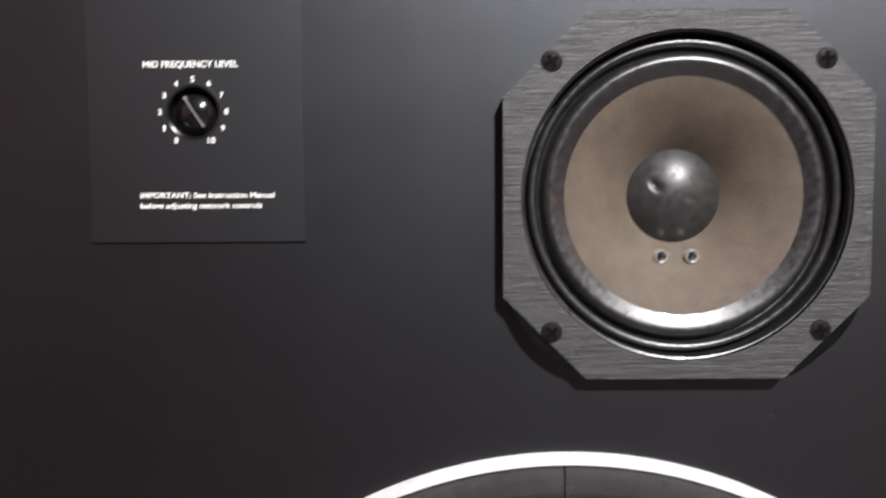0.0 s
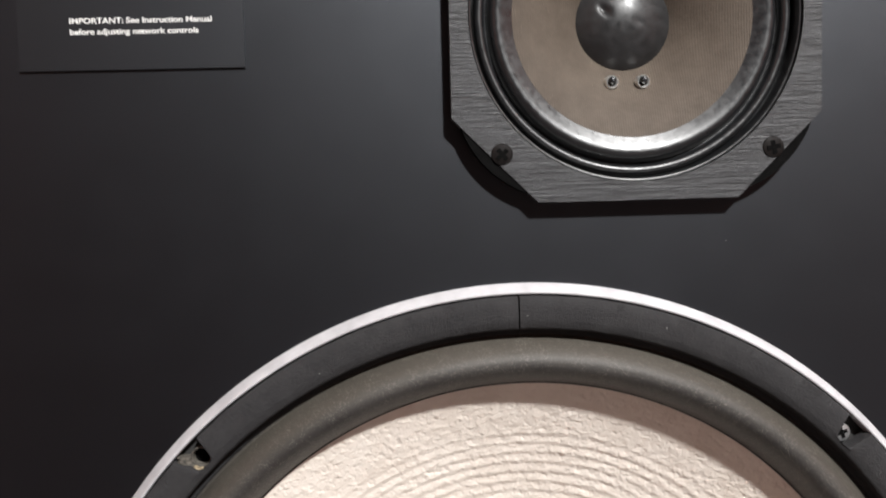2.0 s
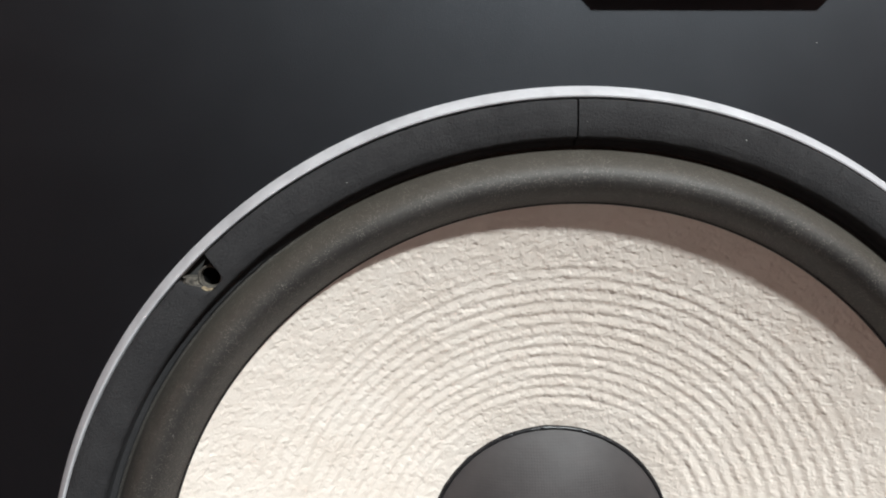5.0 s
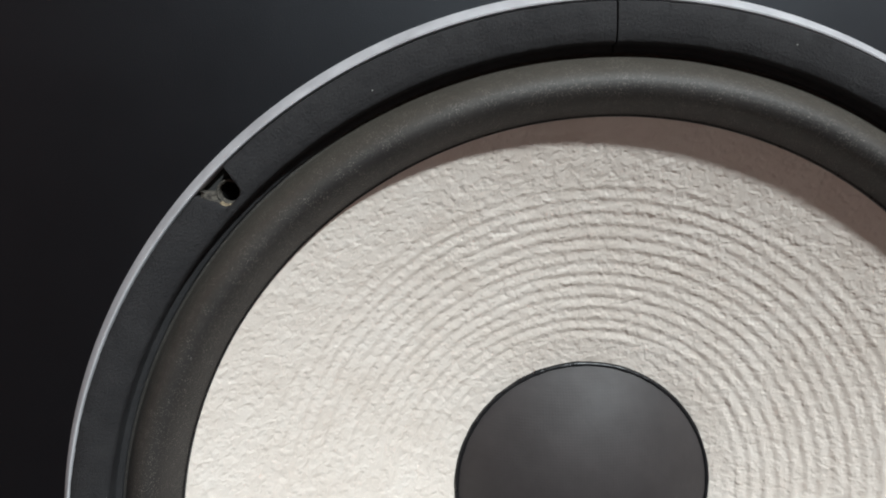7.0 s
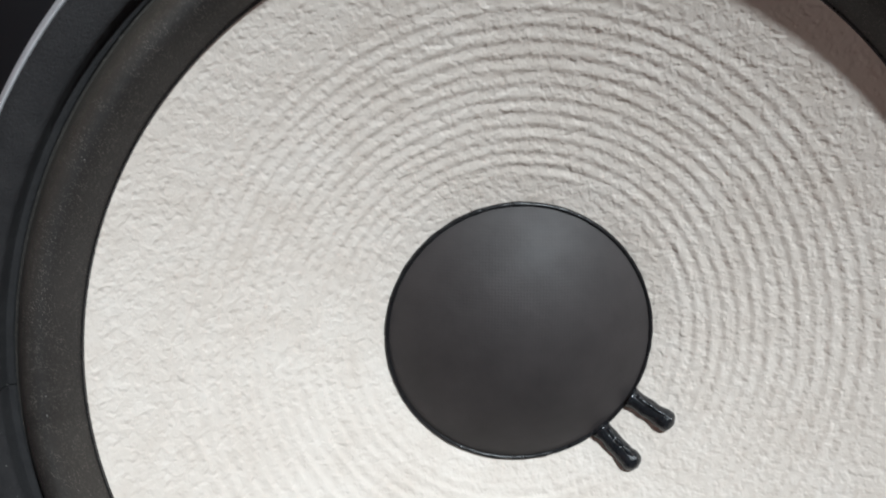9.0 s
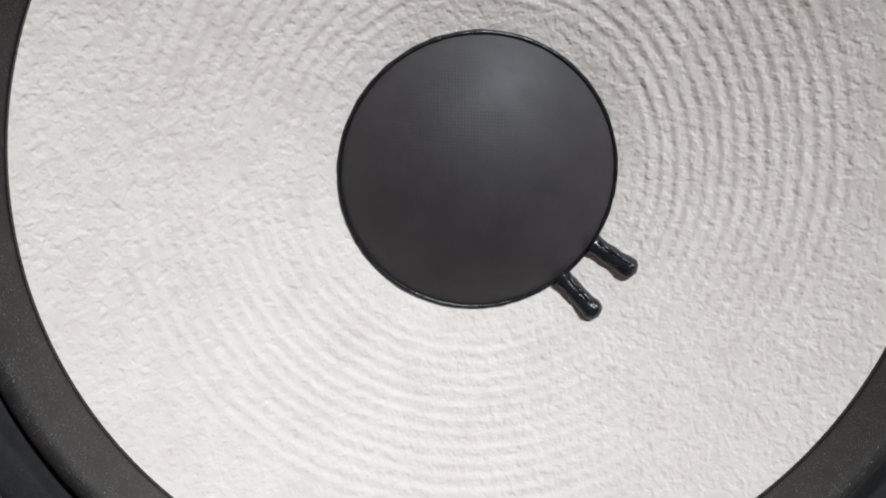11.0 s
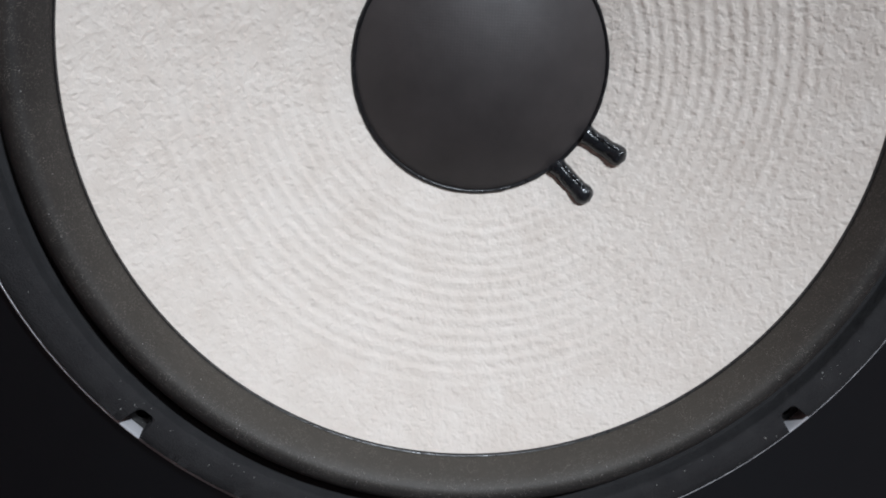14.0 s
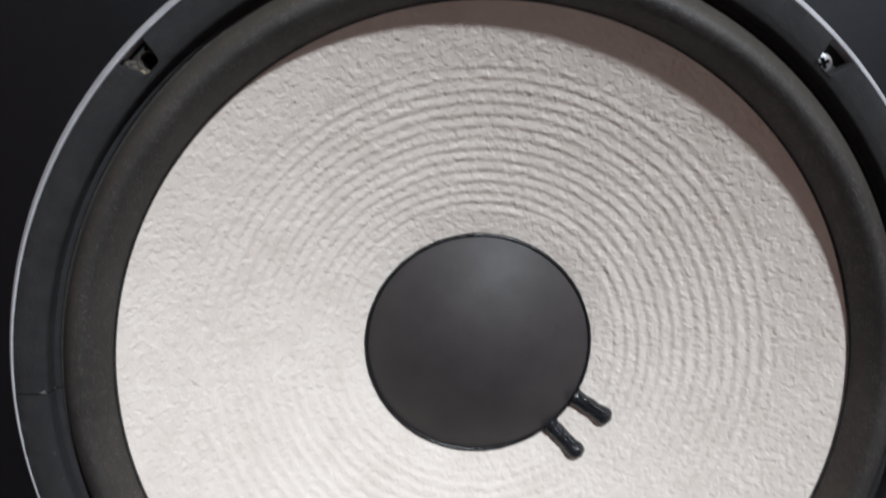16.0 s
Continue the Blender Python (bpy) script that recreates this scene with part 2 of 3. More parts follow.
def arc(cx, cy, a, h, t0, t1, n):
    """Points of an elliptic roll seen in section; bulges towards the viewer."""
    return [(cx + a * math.cos(radians(t0 + (t1 - t0) * k / n)), cy - h * math.sin(radians(t0 + (t1 - t0) * k / n))) for k in range(n + 1)]


def words(text, x, z, width, height, y, parent, name="lettering", centre=False):
    """Raised printing of a given width and capital height."""
    cu = bpy.data.curves.new(name, "FONT")
    cu.body, cu.size, cu.offset = text, 1.0, 0.022
    tmp = new(name, cu)
    dg = bpy.context.evaluated_depsgraph_get()
    me = bpy.data.meshes.new_from_object(tmp.evaluated_get(dg))
    bpy.data.objects.remove(tmp)
    xs = [v.co.x for v in me.vertices]
    sx = width / (max(xs) - min(xs))
    sz = height / 0.73
    off = x - (width / 2 if centre else 0)
    x_min = min(xs)
    for v in me.vertices:
        v.co = Vector((off + (v.co.x - x_min) * sx, y, z + v.co.y * sz))
    me.materials.append(PRINT)
    ob = new(name, me)
    ob.parent = parent
    ob["label"] = "white printed words"
    return ob


def cross_screw(name, x, z, y, r, material, parent, turn=0.0, label=""):
    """A countersunk cross-head screw whose face lies at y."""
    head = part(name, lathe([(r, y + 0.0012), (r, y + 0.0002), (r * 0.93, y - 0.0001), (r * 0.55, y - 0.0004), (0.0, y - 0.0005)], 24, (x, z)), material, parent, label)
    # No cut is made: a raised black cross paints the slot's shade.
    bm = box(x - r * 0.62, y - 0.00056, z - r * 0.19, x + r * 0.62, y - 0.0003, z + r * 0.19)
    b2 = box(x - r * 0.19, y - 0.00058, z - r * 0.62, x + r * 0.19, y - 0.0003, z + r * 0.62)
    me = bpy.data.meshes.new("tmp")
    b2.to_mesh(me)
    b2.free()
    bm.from_mesh(me)
    bpy.data.meshes.remove(me)
    part("recess_shade", turned(bm, turn, (x, z)), VOID, head if parent.parent is None else parent)
    return head


# ---------------------------------------------------------------- the room
def room():
    # Room added out of view; its colours are set for the light they return.
    x0, x1, y0, y1, h = -2.0, 2.2, -3.2, 0.42, 2.42
    t = 0.1
    for name, bm, mat, lab in (
        ("floor", box(x0 - t, y0 - t, -t, x1 + t, y1 + t, 0.0), FLOOR, "unseen dark red-brown floor, tuned for reflections and bounce"),
        ("ceiling", box(x0 - t, y0 - t, h, x1 + t, y1 + t, h + t), CEILING, "unseen plain pale ceiling"),
        ("wall_north", box(x0 - t, y1, 0, x1 + t, y1 + t, h), BOUNCEWALL, "unseen warm-toned wall behind the loudspeaker"),
        ("wall_south", box(x0 - t, y0 - t, 0, x1 + t, y0, h), DARKWALL, "unseen dark wall that keeps the baffle's reflections dim"),
        ("wall_west", box(x0 - t, y0, 0, x0, y1, h), BOUNCEWALL, "unseen warm-toned wall that reddens the bounced light"),
        ("wall_east", box(x1, y0, 0, x1 + t, y1, h), BOUNCEWALL, "unseen warm-toned wall that reddens the bounced light"),
    ):
        tagged(part(name, bm, mat), lab, name.split("_")[0], kind="structure")
    lampthing = holder("ceiling_lamp", (LAMP.x, LAMP.y, h), "white round lamp under the ceiling", "lamp")
    part("lamp_body", lathe([(0.0, 0.0), (0.11, 0.0), (0.12, -0.01), (0.12, -0.02), (0.0, -0.02)], 48), CEILING, lampthing).rotation_euler = (radians(-90), 0, 0)


room()


# ---------------------------------------------------------------- the cabinet
def cabinet():
    c = holder("loudspeaker_cabinet", (0, 0, 0), "large black-fronted loudspeaker cabinet standing on the floor", "loudspeaker")
    w, top, deep, t = 0.215, 0.63, 0.30, 0.02
    part("baffle", pierced([(-w, 0.003), (w, 0.003), (w, top), (-w, top)], [(0, ZC, 0.1425), (MX, MZ, 0.0512)] + [(KX, z, 0.0083) for z in KNOB_Z], 0.0, t), BAFFLE, c, "matt black painted front baffle")
    part("side_panel", box(-w - t, -0.002, 0.0, -w, deep, top + t, 0.001), WALNUT, c)
    part("side_panel", box(w, -0.002, 0.0, w + t, deep, top + t, 0.001), WALNUT, c)
    part("top_panel", box(-w, -0.002, top, w, deep, top + t, 0.001), WALNUT, c)
    part("bottom_panel", box(-w, t, 0.0, w, deep, t, 0.0005), WALNUT, c)
    part("back_panel", box(-w, deep - t, t, w, deep, top), VOID, c)
    return c


cabinet()


# ---------------------------------------------------------------- the woofer
def cone_y(r):
    s = (0.1213 - r) / (0.1213 - 0.0417)
    return 0.0025 + 0.0365 * s + 0.0022 * math.sin(math.pi * min(max(s, 0), 1))


def woofer():
    w = holder("woofer", (0, 0, ZC), "twelve-inch woofer with white ribbed paper cone and foam surround", "woofer")
    rim = [(0.1506, -0.0005), (0.15075, -0.0046), (0.1511, -0.0051), (0.1515, -0.0052), (0.1521, -0.0046), (0.1537, -0.0012), (0.154, -0.0007), (0.154, 0.0), (0.1506, 0.0), (0.1506, -0.0005)]
    part("frame_ring", lathe(rim, 360), SILVER, w, "silver cast aluminium rim with a bevelled edge")

    # Separate near-black flange, so the notch floors come out darker than the rim.
    part("flange", lathe([(0.1385, 0.006), (0.1385, -0.0005), (0.1505, -0.0005), (0.1505, 0.0), (0.1420, 0.0), (0.1420, 0.006), (0.1385, 0.006)], 256), FLANGE, w, "dark frame flange")

    # gasket: four arcs with a notch in the middle of each
    def notched(a, r, y):
        off = ((math.degrees(a) % 90) - 45) * math.pi / 180 * 0.146
        low = math.sin(a) < 0
        half, head = (0.0031, 0.1448) if low else (0.0034, 0.1440)
        flare = 0.0007 if low else 0.0014
        if not low and math.cos(a) < 0:
            flare = 0.0030 if off > 0 else 0.0009
        d = abs(off)
        if d < half:
            limit = head - (0.0030 if low else 0.0024) * math.sqrt(1 - (d / half) ** 2)
        elif d < half + flare:
            limit = head + (d - half) / flare * (0.15035 - head)
        else:
            limit = 0.15035
        wob = 0.00012 * noise.noise((a * 40, r * 30, 3)) + (0.00012 * noise.noise((a * 160, 1, 3)) if r > 0.149 else 0)
        if r > 0.1420:
            r = 0.1420 + (r - 0.1420) / (0.15035 - 0.1420) * (limit - 0.1420)
        return r + wob, y + 0.00012 * noise.noise((a * 25, r * 200, 0))

    prof = [(0.1378, 0.004), (0.1378, -0.0010), (0.1381, -0.0014), (0.1394, -0.0016), (0.1398, -0.0024), (0.1399, -0.0054), (0.1402, -0.0060), (0.1408, -0.0064), (0.1424, -0.0069), (0.1430, -0.0071), (0.1470, -0.0070), (0.1499, -0.0068), (0.15035, -0.0062), (0.15035, -0.0014)]
    for k in range(4):
        part("gasket_segment", lathe(prof, 900, a0=90 * k + 0.10 + (0.75 if k == 1 else 0.4), a1=90 * k + 89.9 + (0.75 if k == 0 else 0.4), shape=notched), GASKET, w, "black cork gasket arc with a screw notch" if k == 0 else "", sharp=50)

    # half-roll foam surround with outer lip
    roll = [(0.1402, 0.0012), (0.1385, 0.0006), (0.1376, -0.0004)] + [(0.1293 - (0.0079 if u > 0 else 0.0088) * u / 20, 0.0025 - 0.0121 * (1 - abs(u / 20) ** (2.1 if u > 0 else 2.3))) for u in range(-18, 21)] + [(0.1210, 0.0034)]

    def soft(a, r, y):
        return r, y + 0.00012 * noise.noise((math.cos(a) * 6, math.sin(a) * 6, r * 60))

    part("surround", lathe(roll, 360, shape=soft), FOAM, w, "dark grey dusty foam half-roll surround", sharp=180)

    # paper cone with pressed ribs
    n = 150
    prof = []
    for k in range(n + 1):
        r = 0.1221 - (0.1221 - 0.0395) * k / n
        prof.append((r, cone_y(r)))

    def ribs(a, r, y):
        env = min(max((r - 0.0465) / 0.006, 0), 1) * min(max((0.1048 - r) / 0.0060, 0.0), 1)
        ph = (r - 0.0465) / 0.00392 + 0.08 * noise.noise((math.cos(a) * 5, math.sin(a) * 5, r * 60)) + 0.05 * noise.noise((r * math.cos(a) * 140, r * math.sin(a) * 140, 9))
        amp = 0.000152 * (1 + 0.5 * noise.noise((r * math.cos(a) * 170, r * math.sin(a) * 170, 4)) + 0.5 * noise.noise((r * math.cos(a) * 420, r * math.sin(a) * 420, 14)))
        rough = 0.00015 * noise.noise((r * math.cos(a) * 330, r * math.sin(a) * 330, 1)) + 0.00010 * noise.noise((r * math.cos(a) * 800, r * math.sin(a) * 800, 5))
        rough *= min(max((0.1206 - r) / 0.002, 0), 1)
        return r, y - env * amp * (math.sin(2 * math.pi * ph) + 0.25 * math.sin(4 * math.pi * ph)) + rough

    part("cone", lathe(prof, 540, shape=ribs), CONE, w, "off-white textured paper cone with pressed concentric ribs", sharp=180)
    part("cone_edge_bead", lathe([(0.1219, 0.0024), (0.1216, 0.0014), (0.1213, 0.0016), (0.12115, 0.0030)], 360), GLUE, w)

    # dust cap with glue ring
    capr, capy, h = 0.0414, 0.0385, 0.0125
    big = (capr ** 2 + h ** 2) / (2 * h)
    prof = [(0.0, capy - h)]
    for k in range(1, 29):
        r = capr * k / 28
        prof.append((r, capy - h + big - math.sqrt(big * big - r * r)))
    cap = part("dust_cap", lathe(prof, 192), CAP, w, "smooth dark brown-black domed dust cap", sharp=180)

    def lumpy(a, r, y):
        k = 1 + 0.25 * noise.noise((math.cos(a) * 9, math.sin(a) * 9, 2))
        return 0.0416 + (r - 0.0416) * k, y - 0.0002 * noise.noise((math.cos(a) * 15, math.sin(a) * 15, 7))

    part("glue_ring", lathe([(0.0422 + 0.0, 0.0396)] + arc(0.0416, 0.0388, 0.0008, 0.0011, 0, 180, 6) + [(0.0405, 0.0396)], 256, shape=lumpy), GLUE, cap, "glossy black glue line", sharp=180)

    # two lacquered leads from the cap's edge out to their eyelets, each with its wire showing along one flank
    def tube(path, radius, knobbly, ringn=14):
        bm = bmesh.new()
        d = (path[-1] - path[0]).normalized()
        side = d.cross(Vector((0, 1, 0))).normalized()
        up = side.cross(d)
        rings = []
        for i, p in enumerate(path):
            wid = radius(i / (len(path) - 1))
            ring = []
            for k in range(ringn):
                th = 2 * math.pi * k / ringn
                q = p + side * wid * math.cos(th) + up * wid * math.sin(th)
                ring.append(bm.verts.new(q + Vector((1, 1, 1)) * knobbly * noise.noise(q * 520)))
            rings.append(ring)
        for p, q in zip(rings, rings[1:]):
            for k in range(ringn):
                bm.faces.new((p[k], p[(k + 1) % ringn], q[(k + 1) % ringn], q[k]))
        bm.faces.new(rings[0])
        bm.faces.new(rings[-1][::-1])
        return bm

    def sleeve(s):
        wid = 0.0031 + 0.0005 * max(0, 1 - s / 0.15) + 0.0005 * math.exp(-((s - 0.82) / 0.16) ** 2)
        return wid * math.sqrt(max(0.0004, 1 - (max(s - 0.82, 0) / 0.1801) ** 2))

    for (xa, za), (xb, zb) in (((0.0366, -0.0207), (0.0497, -0.0283)), ((0.0276, -0.0317), (0.0391, -0.0426))):
        a = Vector((xa, cone_y(0.042), za))
        b = Vector((xb, cone_y(math.hypot(xb, zb)), zb))
        lead = part("voice_coil_lead", tube([a.lerp(b, i / 26) for i in range(27)], sleeve, 0.0002), LEAD, w, "glossy black lacquered lead wire", sharp=180)
        flank = Vector((-(b.z - a.z), 0, b.x - a.x)).normalized()
        wire = []
        for i in range(31):
            q = i / 30
            wire.append(a.lerp(b, 0.04 + 0.80 * q) + flank * (0.0016 + 0.00012 * math.sin(q * 17)) + Vector((0, -0.0024 - 0.0003 * math.sin(q * 3.1), 0)))
        part("wire", tube(wire, lambda q: 0.00085 + 0.00012 * math.sin(q * 21), 0.00022, 10), LEAD, lead, sharp=180)

    # holes and one screw in the notches
    for k, ang in enumerate((135, 225, 315)):
        x, z = 0.1449 * math.cos(radians(ang)), 0.1449 * math.sin(radians(ang))
        ring = [(0.0033, -0.0004), (0.0033, -0.0012), (0.0031, -0.0014), (0.0028, -0.0012), (0.0028, -0.0004)]
        if k == 0:
            ring = [(0.0034, -0.0004), (0.0034, -0.0036), (0.0031, -0.0040), (0.0027, -0.0036), (0.0026, -0.0004)]
        hole = part("screw_hole", lathe(ring, 24, (x, z)), CORK if k == 0 else FLANGE, w)
        # Flat black disc paints in the darkness of the open hole.
        part("hole_shade", lathe([(0.0029, -0.0007), (0.0, -0.00075)], 24, (x, z)), VOID, hole)
        if k == 0:
            def crumbly(a, r, y):
                n = noise.noise((math.cos(a) * 4, math.sin(a) * 4, r * 300)) + 0.5 * noise.noise((math.cos(a) * 9, math.sin(a) * 9, r * 900))
                return 0.0030 + (r - 0.0030) * (1 + 0.15 * n), y - 0.0006 * n

            torn = [(0.0074, -0.0010), (0.0072, -0.0050), (0.0062, -0.0058), (0.0050, -0.0050), (0.0040, -0.0044), (0.0034, -0.0038), (0.0030, -0.0026), (0.0029, -0.0002)]
            pale = [(0.0046, -0.0030), (0.0044, -0.0054), (0.0038, -0.0056), (0.0032, -0.0046), (0.0028, -0.0030)]
            for profile, a0, a1, mat, lab in ((torn, 178, 256, CORK, "torn grey cork crumbs"), (pale, 232, 282, PALECORK, "bare pale cork edge")):
                ring = lathe(profile, 60, (0, 0), a0, a1, shape=crumbly)
                bmesh.ops.translate(ring, verts=ring.verts[:], vec=(x, 0, z))
                part("torn_cork", ring, mat, w, lab)
    x, z = 0.1449 * math.cos(radians(45)), 0.1449 * math.sin(radians(45))
    cross_screw("frame_screw", x, z, -0.0018, 0.0030, STEEL, w, 20, "bright zinc cross-head screw")
    return w


woofer()


# ---------------------------------------------------------------- the midrange driver
def octagon(cx, cz, hw, hh, cut):
    return [(cx - hw + cut, cz - hh), (cx + hw - cut, cz - hh), (cx + hw, cz - hh + cut), (cx + hw, cz + hh - cut),
            (cx + hw - cut, cz + hh), (cx - hw + cut, cz + hh), (cx - hw, cz + hh - cut), (cx - hw, cz - hh + cut)]


def midrange():
    m = holder("midrange_driver", (MX, 0, MZ), "five-inch midrange driver with brown cone in black octagonal plate", "midrange driver")
    part("mounting_plate", pierced(octagon(0, 0, 0.0574, 0.0574, 0.0262), [(0, 0, 0.0517)], -0.0062, 0.0), GRAIN, m, "black wood-grained octagonal plate")
    # Added black backing: its round lower corners widen the plate's cast shadow.
    back = [(0.0560, 0.0290), (0.0290, 0.0560), (-0.0290, 0.0560), (-0.0560, 0.0290)]
    for cx, cz in ((-1, -1), (1, -1)):
        for k in range(19):
            a = math.atan2(cz, cx) + radians(-45 + 5 * k)
            back.append((cx * 0.0229 + 0.0336 * math.cos(a), cz * 0.0229 + 0.0336 * math.sin(a)))
    part("shadow_backing", pierced(back, [(0, 0, 0.0517)], -0.0058, -0.0001), VOID, m, "added black backing that rounds the plate's shadow at the lower corners")
    part("hole_lip", lathe([(0.0518, -0.0046), (0.0513, -0.0052), (0.0509, -0.0050), (0.0506, -0.0034), (0.0503, 0.0010), (0.0516, 0.0010)], 160), RUBBER, m)
    sur = [(0.0508, 0.0012), (0.0497, 0.0010)] + arc(0.0481, -0.0004, 0.0015, 0.0022, 0, 180, 12) + [(0.0465, 0.0008), (0.0459, 0.0010), (0.0455, 0.0004), (0.0450, -0.0008)]
    sur += [(0.0444, -0.0020), (0.0437, -0.0027), (0.0430, -0.0030), (0.0424, -0.00305), (0.0415, -0.0028), (0.0405, -0.0024), (0.0390, -0.0017), (0.0370, -0.0008)]
    part("surround", lathe(sur, 200), RUBBER, m, "glossy black double-roll coated surround", sharp=70)
    prof = []
    for k in range(31):
        s = k / 30
        r = 0.0378 - (0.0378 - 0.0135) * s
        prof.append((r, -0.0012 + 0.0076 * s + 0.0076 * s * s))
    part("cone", lathe(prof, 180), MIDCONE, m, "brown treated paper cone", sharp=180)
    R, h, base = 0.0154, 0.0058, 0.0122
    prof = [(0.0, base - h)]
    big = (R * R + h * h) / (2 * h)
    for k in range(1, 25):
        th = k / 24 * math.asin(min(1, R / big))
        prof.append((big * math.sin(th), base - h + big - big * math.cos(th)))

    def dent(a, r, y):
        x, z = r * math.cos(a), r * math.sin(a)
        for dx, dz, rad, dep in ((-0.0068, 0.0034, 0.0021, 0.0013), (0.0040, -0.0005, 0.0018, 0.0003)):
            u, v = (x - dx) * 0.8 + (z - dz) * 0.6, -(x - dx) * 0.6 + (z - dz) * 0.8
            q = (u / 0.0011) ** 2 + (v / rad) ** 2
            y += dep * math.exp(-q)
        return r, y

    part("dust_cap", lathe(prof, 96, shape=dent), DOME, m, "dented glossy black dome", sharp=180)
    for x in (-0.0050, 0.0051):
        eye = part("eyelet", lathe([(0.0024, 0.0090), (0.0023, 0.0066), (0.0019, 0.0058), (0.0014, 0.0062), (0.0012, 0.0090)], 24, (x, -0.0198)), TIN, m, "small bright metal eyelet")
        part("wire_end", lathe([(0.0014, 0.0078), (0.0012, 0.0052), (0.0007, 0.0044), (0.0, 0.0042)], 16, (x, -0.0193)), LEAD, eye)
    for k, (x, z) in enumerate(((-0.0422, -0.0424), (0.0422, -0.0421), (-0.0424, 0.0420), (0.0421, 0.0423))):
        cross_screw("plate_screw", x, z, -0.0064, 0.0034, BLACKSCREW, m, (40, 12, 30, 5)[k], "blackened cross-head screw" if k == 0 else "")
    return m


midrange()


# ---------------------------------------------------------------- the control panel
def controls():
    c = holder("control_panel", (-0.1185, 0, 0.423), "dark grey control plate with two level knobs and white print", "control panel")
    px, pz = -0.1185, 0.423

    def at(x, z):
        return x - px, z - pz

    corners = [at(-0.1527, 0.4233), at(-0.0843, 0.4233), at(-0.0843, 0.560), at(-0.1527, 0.560)]
    part("face_plate", pierced(corners, [(*at(KX, z), 0.0083) for z in KNOB_Z], -0.0009, 0.0), PANEL, c)
    y = -0.00095

    def dial(x, z, digits, line, turn):
        cx, cz = at(x, z)
        part("knob_well", lathe([(0.0087, -0.0008), (0.0086, -0.0012), (0.0079, -0.00090), (0.0077, -0.0004), (0.0077, 0.0036), (0.0, 0.0038)], 64, (cx, cz)), KNOB, c, "black well with a bevelled lip")
        ball = 0.0088

        def crown(r):
            return -0.0006 + ball - math.sqrt(ball * ball - r * r)

        knob = part("knob", lathe([(0.0070, 0.0037), (0.0070, 0.0029), (0.0069, 0.0026)] + [(0.0067 * k / 16, crown(0.0067 * k / 16)) for k in range(16, -1, -1)], 64, (cx, cz)), KNOB, c, "round glossy black domed knob")
        ridge = bmesh.new()
        rows = []
        for k in range(25):
            u = -0.0058 + 0.0112 * k / 24
            half = 0.00024 + (0.00030 if k < 2 else 0.0)
            root, tip = crown(abs(u)) + 0.0001, -0.0008 + 0.2 * (crown(abs(u)) + 0.0006)
            rows.append([ridge.verts.new((cx + u, d, cz + v)) for v, d in ((-half, root), (-half * 0.7, tip), (half * 0.7, tip), (half, root))])
        for p, q in zip(rows, rows[1:]):
            for j in range(4):
                ridge.faces.new((p[j], p[(j + 1) % 4], q[(j + 1) % 4], q[j]))
        ridge.faces.new(rows[0])
        ridge.faces.new(rows[-1][::-1])
        part("pointer", turned(ridge, turn, (cx, cz)), line, knob, "thin raised pale pointer line")
        for d in digits:
            a = radians(90 - (d - 5) * 29.6)
            x1, z1 = cx + 0.0106 * math.cos(a), cz + 0.0104 * math.sin(a)
            words(str(d), x1, z1 - 0.0009, 0.0024 if d == 10 else (0.0008 if d == 1 else 0.0013), 0.0018, y, c, "numeral", True)

    dial(KX, KNOB_Z[0], range(11), LINE, -57)
    dial(KX, KNOB_Z[1], (0, 1, 2, 8, 9, 10), WHITELINE, -50)
    tx, tz = at(-0.1348, 0.4786)
    words("MID FREQUENCY LEVEL", tx, tz, 0.0302, 0.0020, y, c)
    tx, tz = at(-0.1369, 0.4374)
    words("IMPORTANT: See Instruction Manual", tx, tz, 0.0430, 0.0017, y, c)
    words("before adjusting network controls", tx, tz - 0.0033, 0.0389, 0.0017, y, c)
    return c


controls()


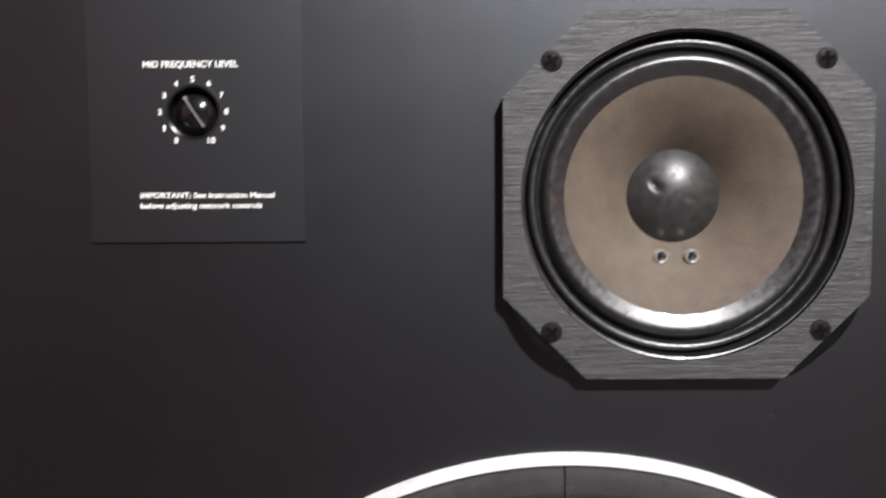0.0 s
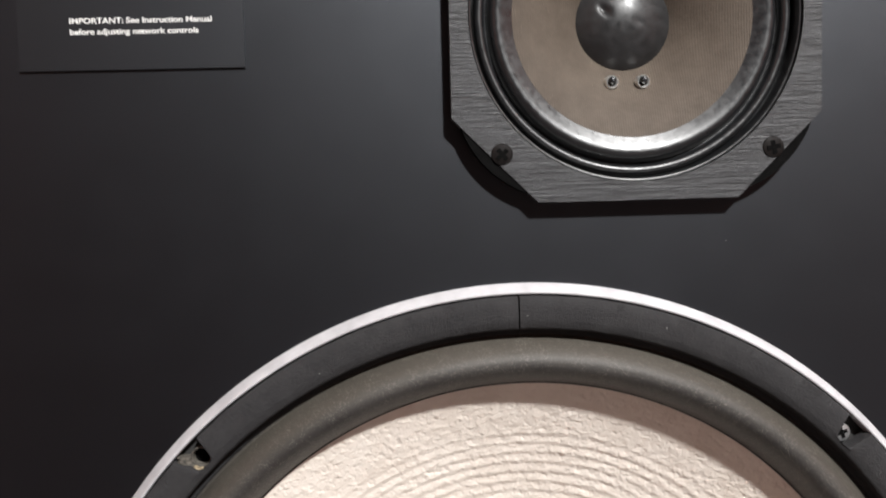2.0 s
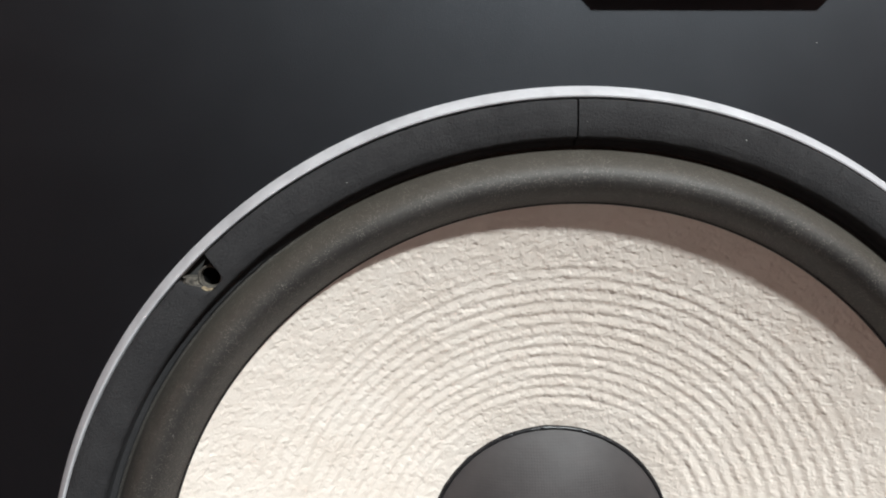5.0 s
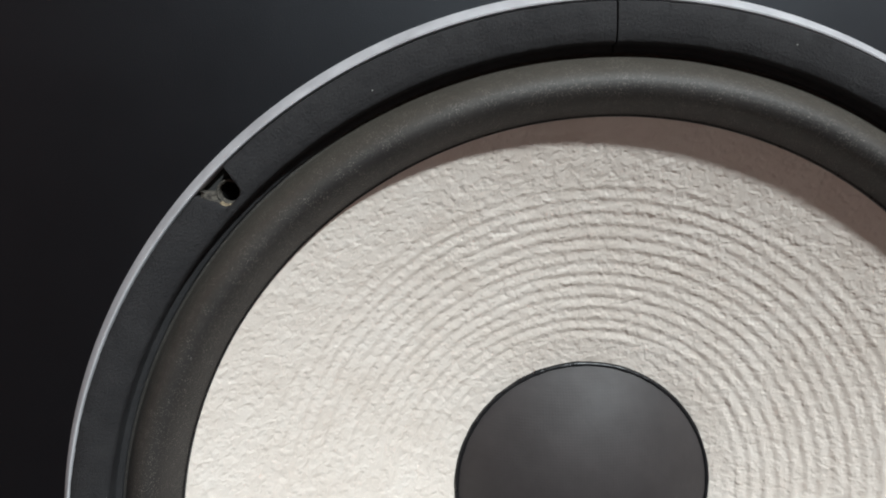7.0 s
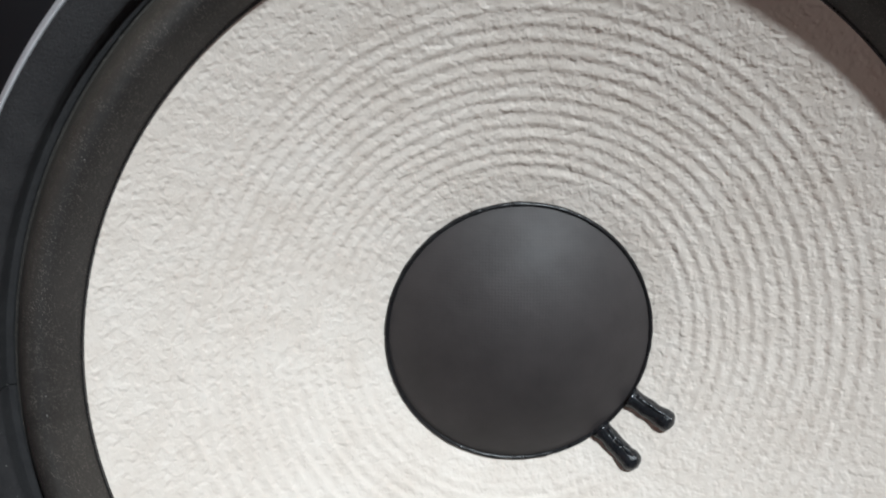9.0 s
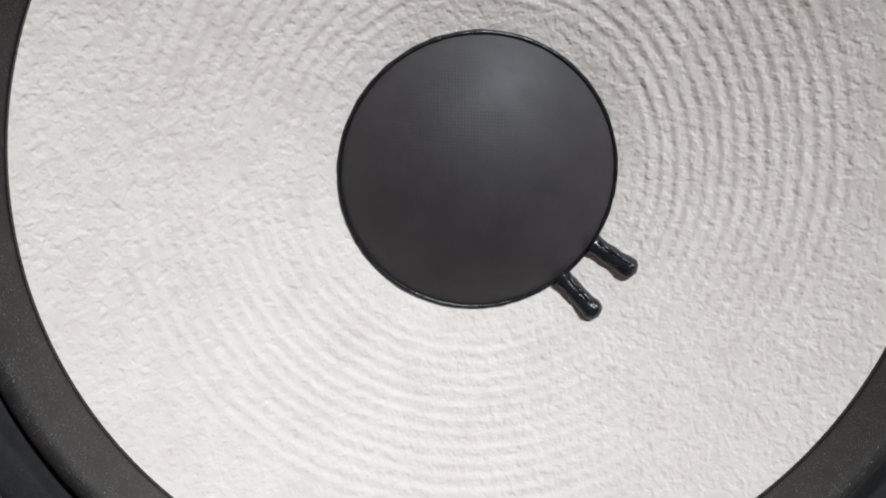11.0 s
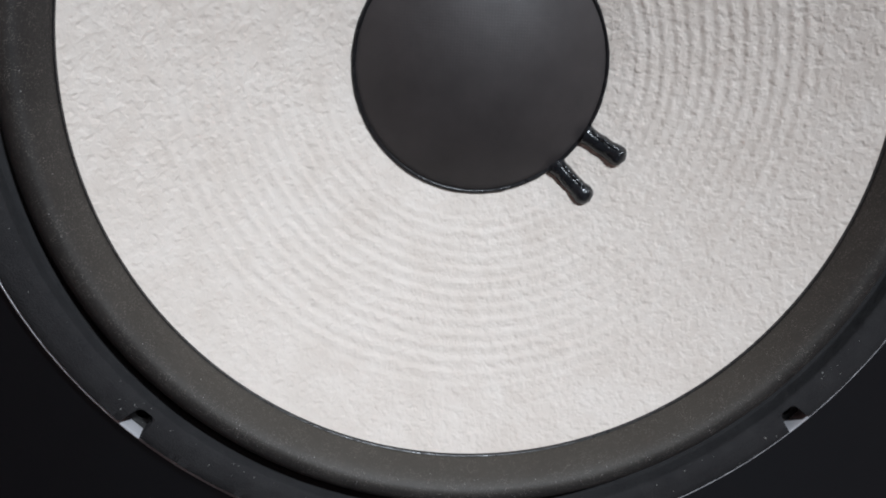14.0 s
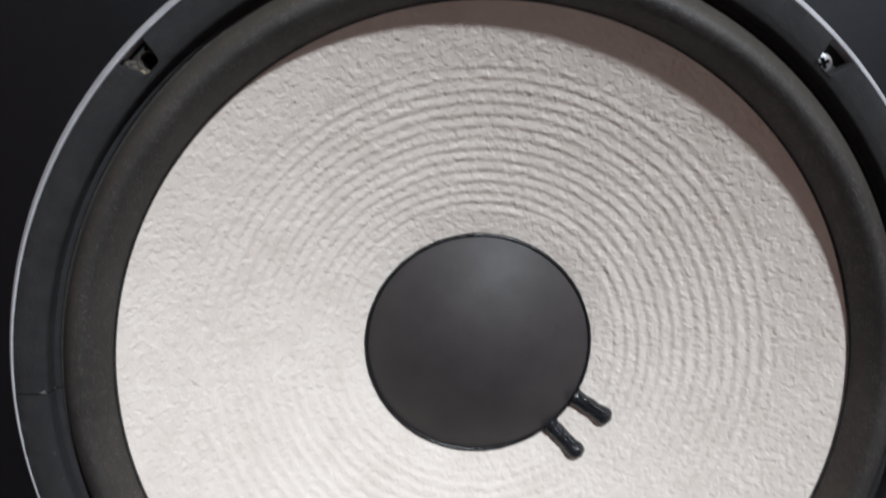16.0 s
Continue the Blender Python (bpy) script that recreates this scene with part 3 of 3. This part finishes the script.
# ---------------------------------------------------------------- dust
def dust():
    rng = random.Random(7)
    bm = bmesh.new()
    for k in range(110):
        a = radians(rng.uniform(185, 330) if k % 3 else rng.uniform(0, 360))
        if k % 4:
            r = rng.uniform(0.1404, 0.1428)
            y = -0.0063 - 0.25 * (r - 0.1404)
        else:
            r = rng.uniform(0.1425, 0.1495)
            y = -0.0071
        s = (rng.uniform(0.00008, 0.0002) if k % 12 else 0.0003) * (0.6 if math.sin(a) > 0 else 1.0)
        m = Matrix.Translation((r * math.cos(a), y, ZC + r * math.sin(a))) @ Euler((rng.random() * 3, rng.random() * 3, 0)).to_matrix().to_4x4() @ Matrix.Diagonal((s, s * 0.6, s * rng.uniform(1, 2.5), 1))
        bmesh.ops.create_icosphere(bm, subdivisions=1, radius=1.0, matrix=m)
    for k in range(170):
        a = radians(rng.gauss(265, 45))
        u = rng.gauss(0.15, 0.35)
        if abs(u) > 0.85:
            continue
        r = 0.1293 - 0.0080 * u
        y = 0.0025 - 0.0121 * (1 - abs(u) ** 2.2) - 0.0001
        s = rng.uniform(0.00006, 0.00014)
        m = Matrix.Translation((r * math.cos(a), y, ZC + r * math.sin(a))) @ Matrix.Diagonal((s, s, s * rng.uniform(1, 2), 1))
        bmesh.ops.create_icosphere(bm, subdivisions=1, radius=1.0, matrix=m)
    for x, z, r in ((-0.1665, 0.2815, 0.0004), (-0.1658, 0.2822, 0.0002), (0.0655, 0.3656, 0.00022)):
        bmesh.ops.create_icosphere(bm, subdivisions=1, radius=1.0, matrix=Matrix.Translation((x, -0.0001, z)) @ Matrix.Diagonal((r, 0.0002, r * 0.8, 1)))
    for k in range(9):
        r = rng.uniform(0.1378, 0.1425)
        m = Matrix.Translation((-r, -0.0071 if r > 0.1402 else -0.0022, ZC - 0.0004 + rng.uniform(-0.0003, 0.0003))) @ Matrix.Diagonal((rng.uniform(0.0002, 0.0006), 0.00008, 0.00008, 1))
        bmesh.ops.create_icosphere(bm, subdivisions=1, radius=1.0, matrix=m)
    tagged(part("dust_specks", bm, DUST), "pale dust specks on the black gasket and foam", "dust", kind="stuff")


dust()
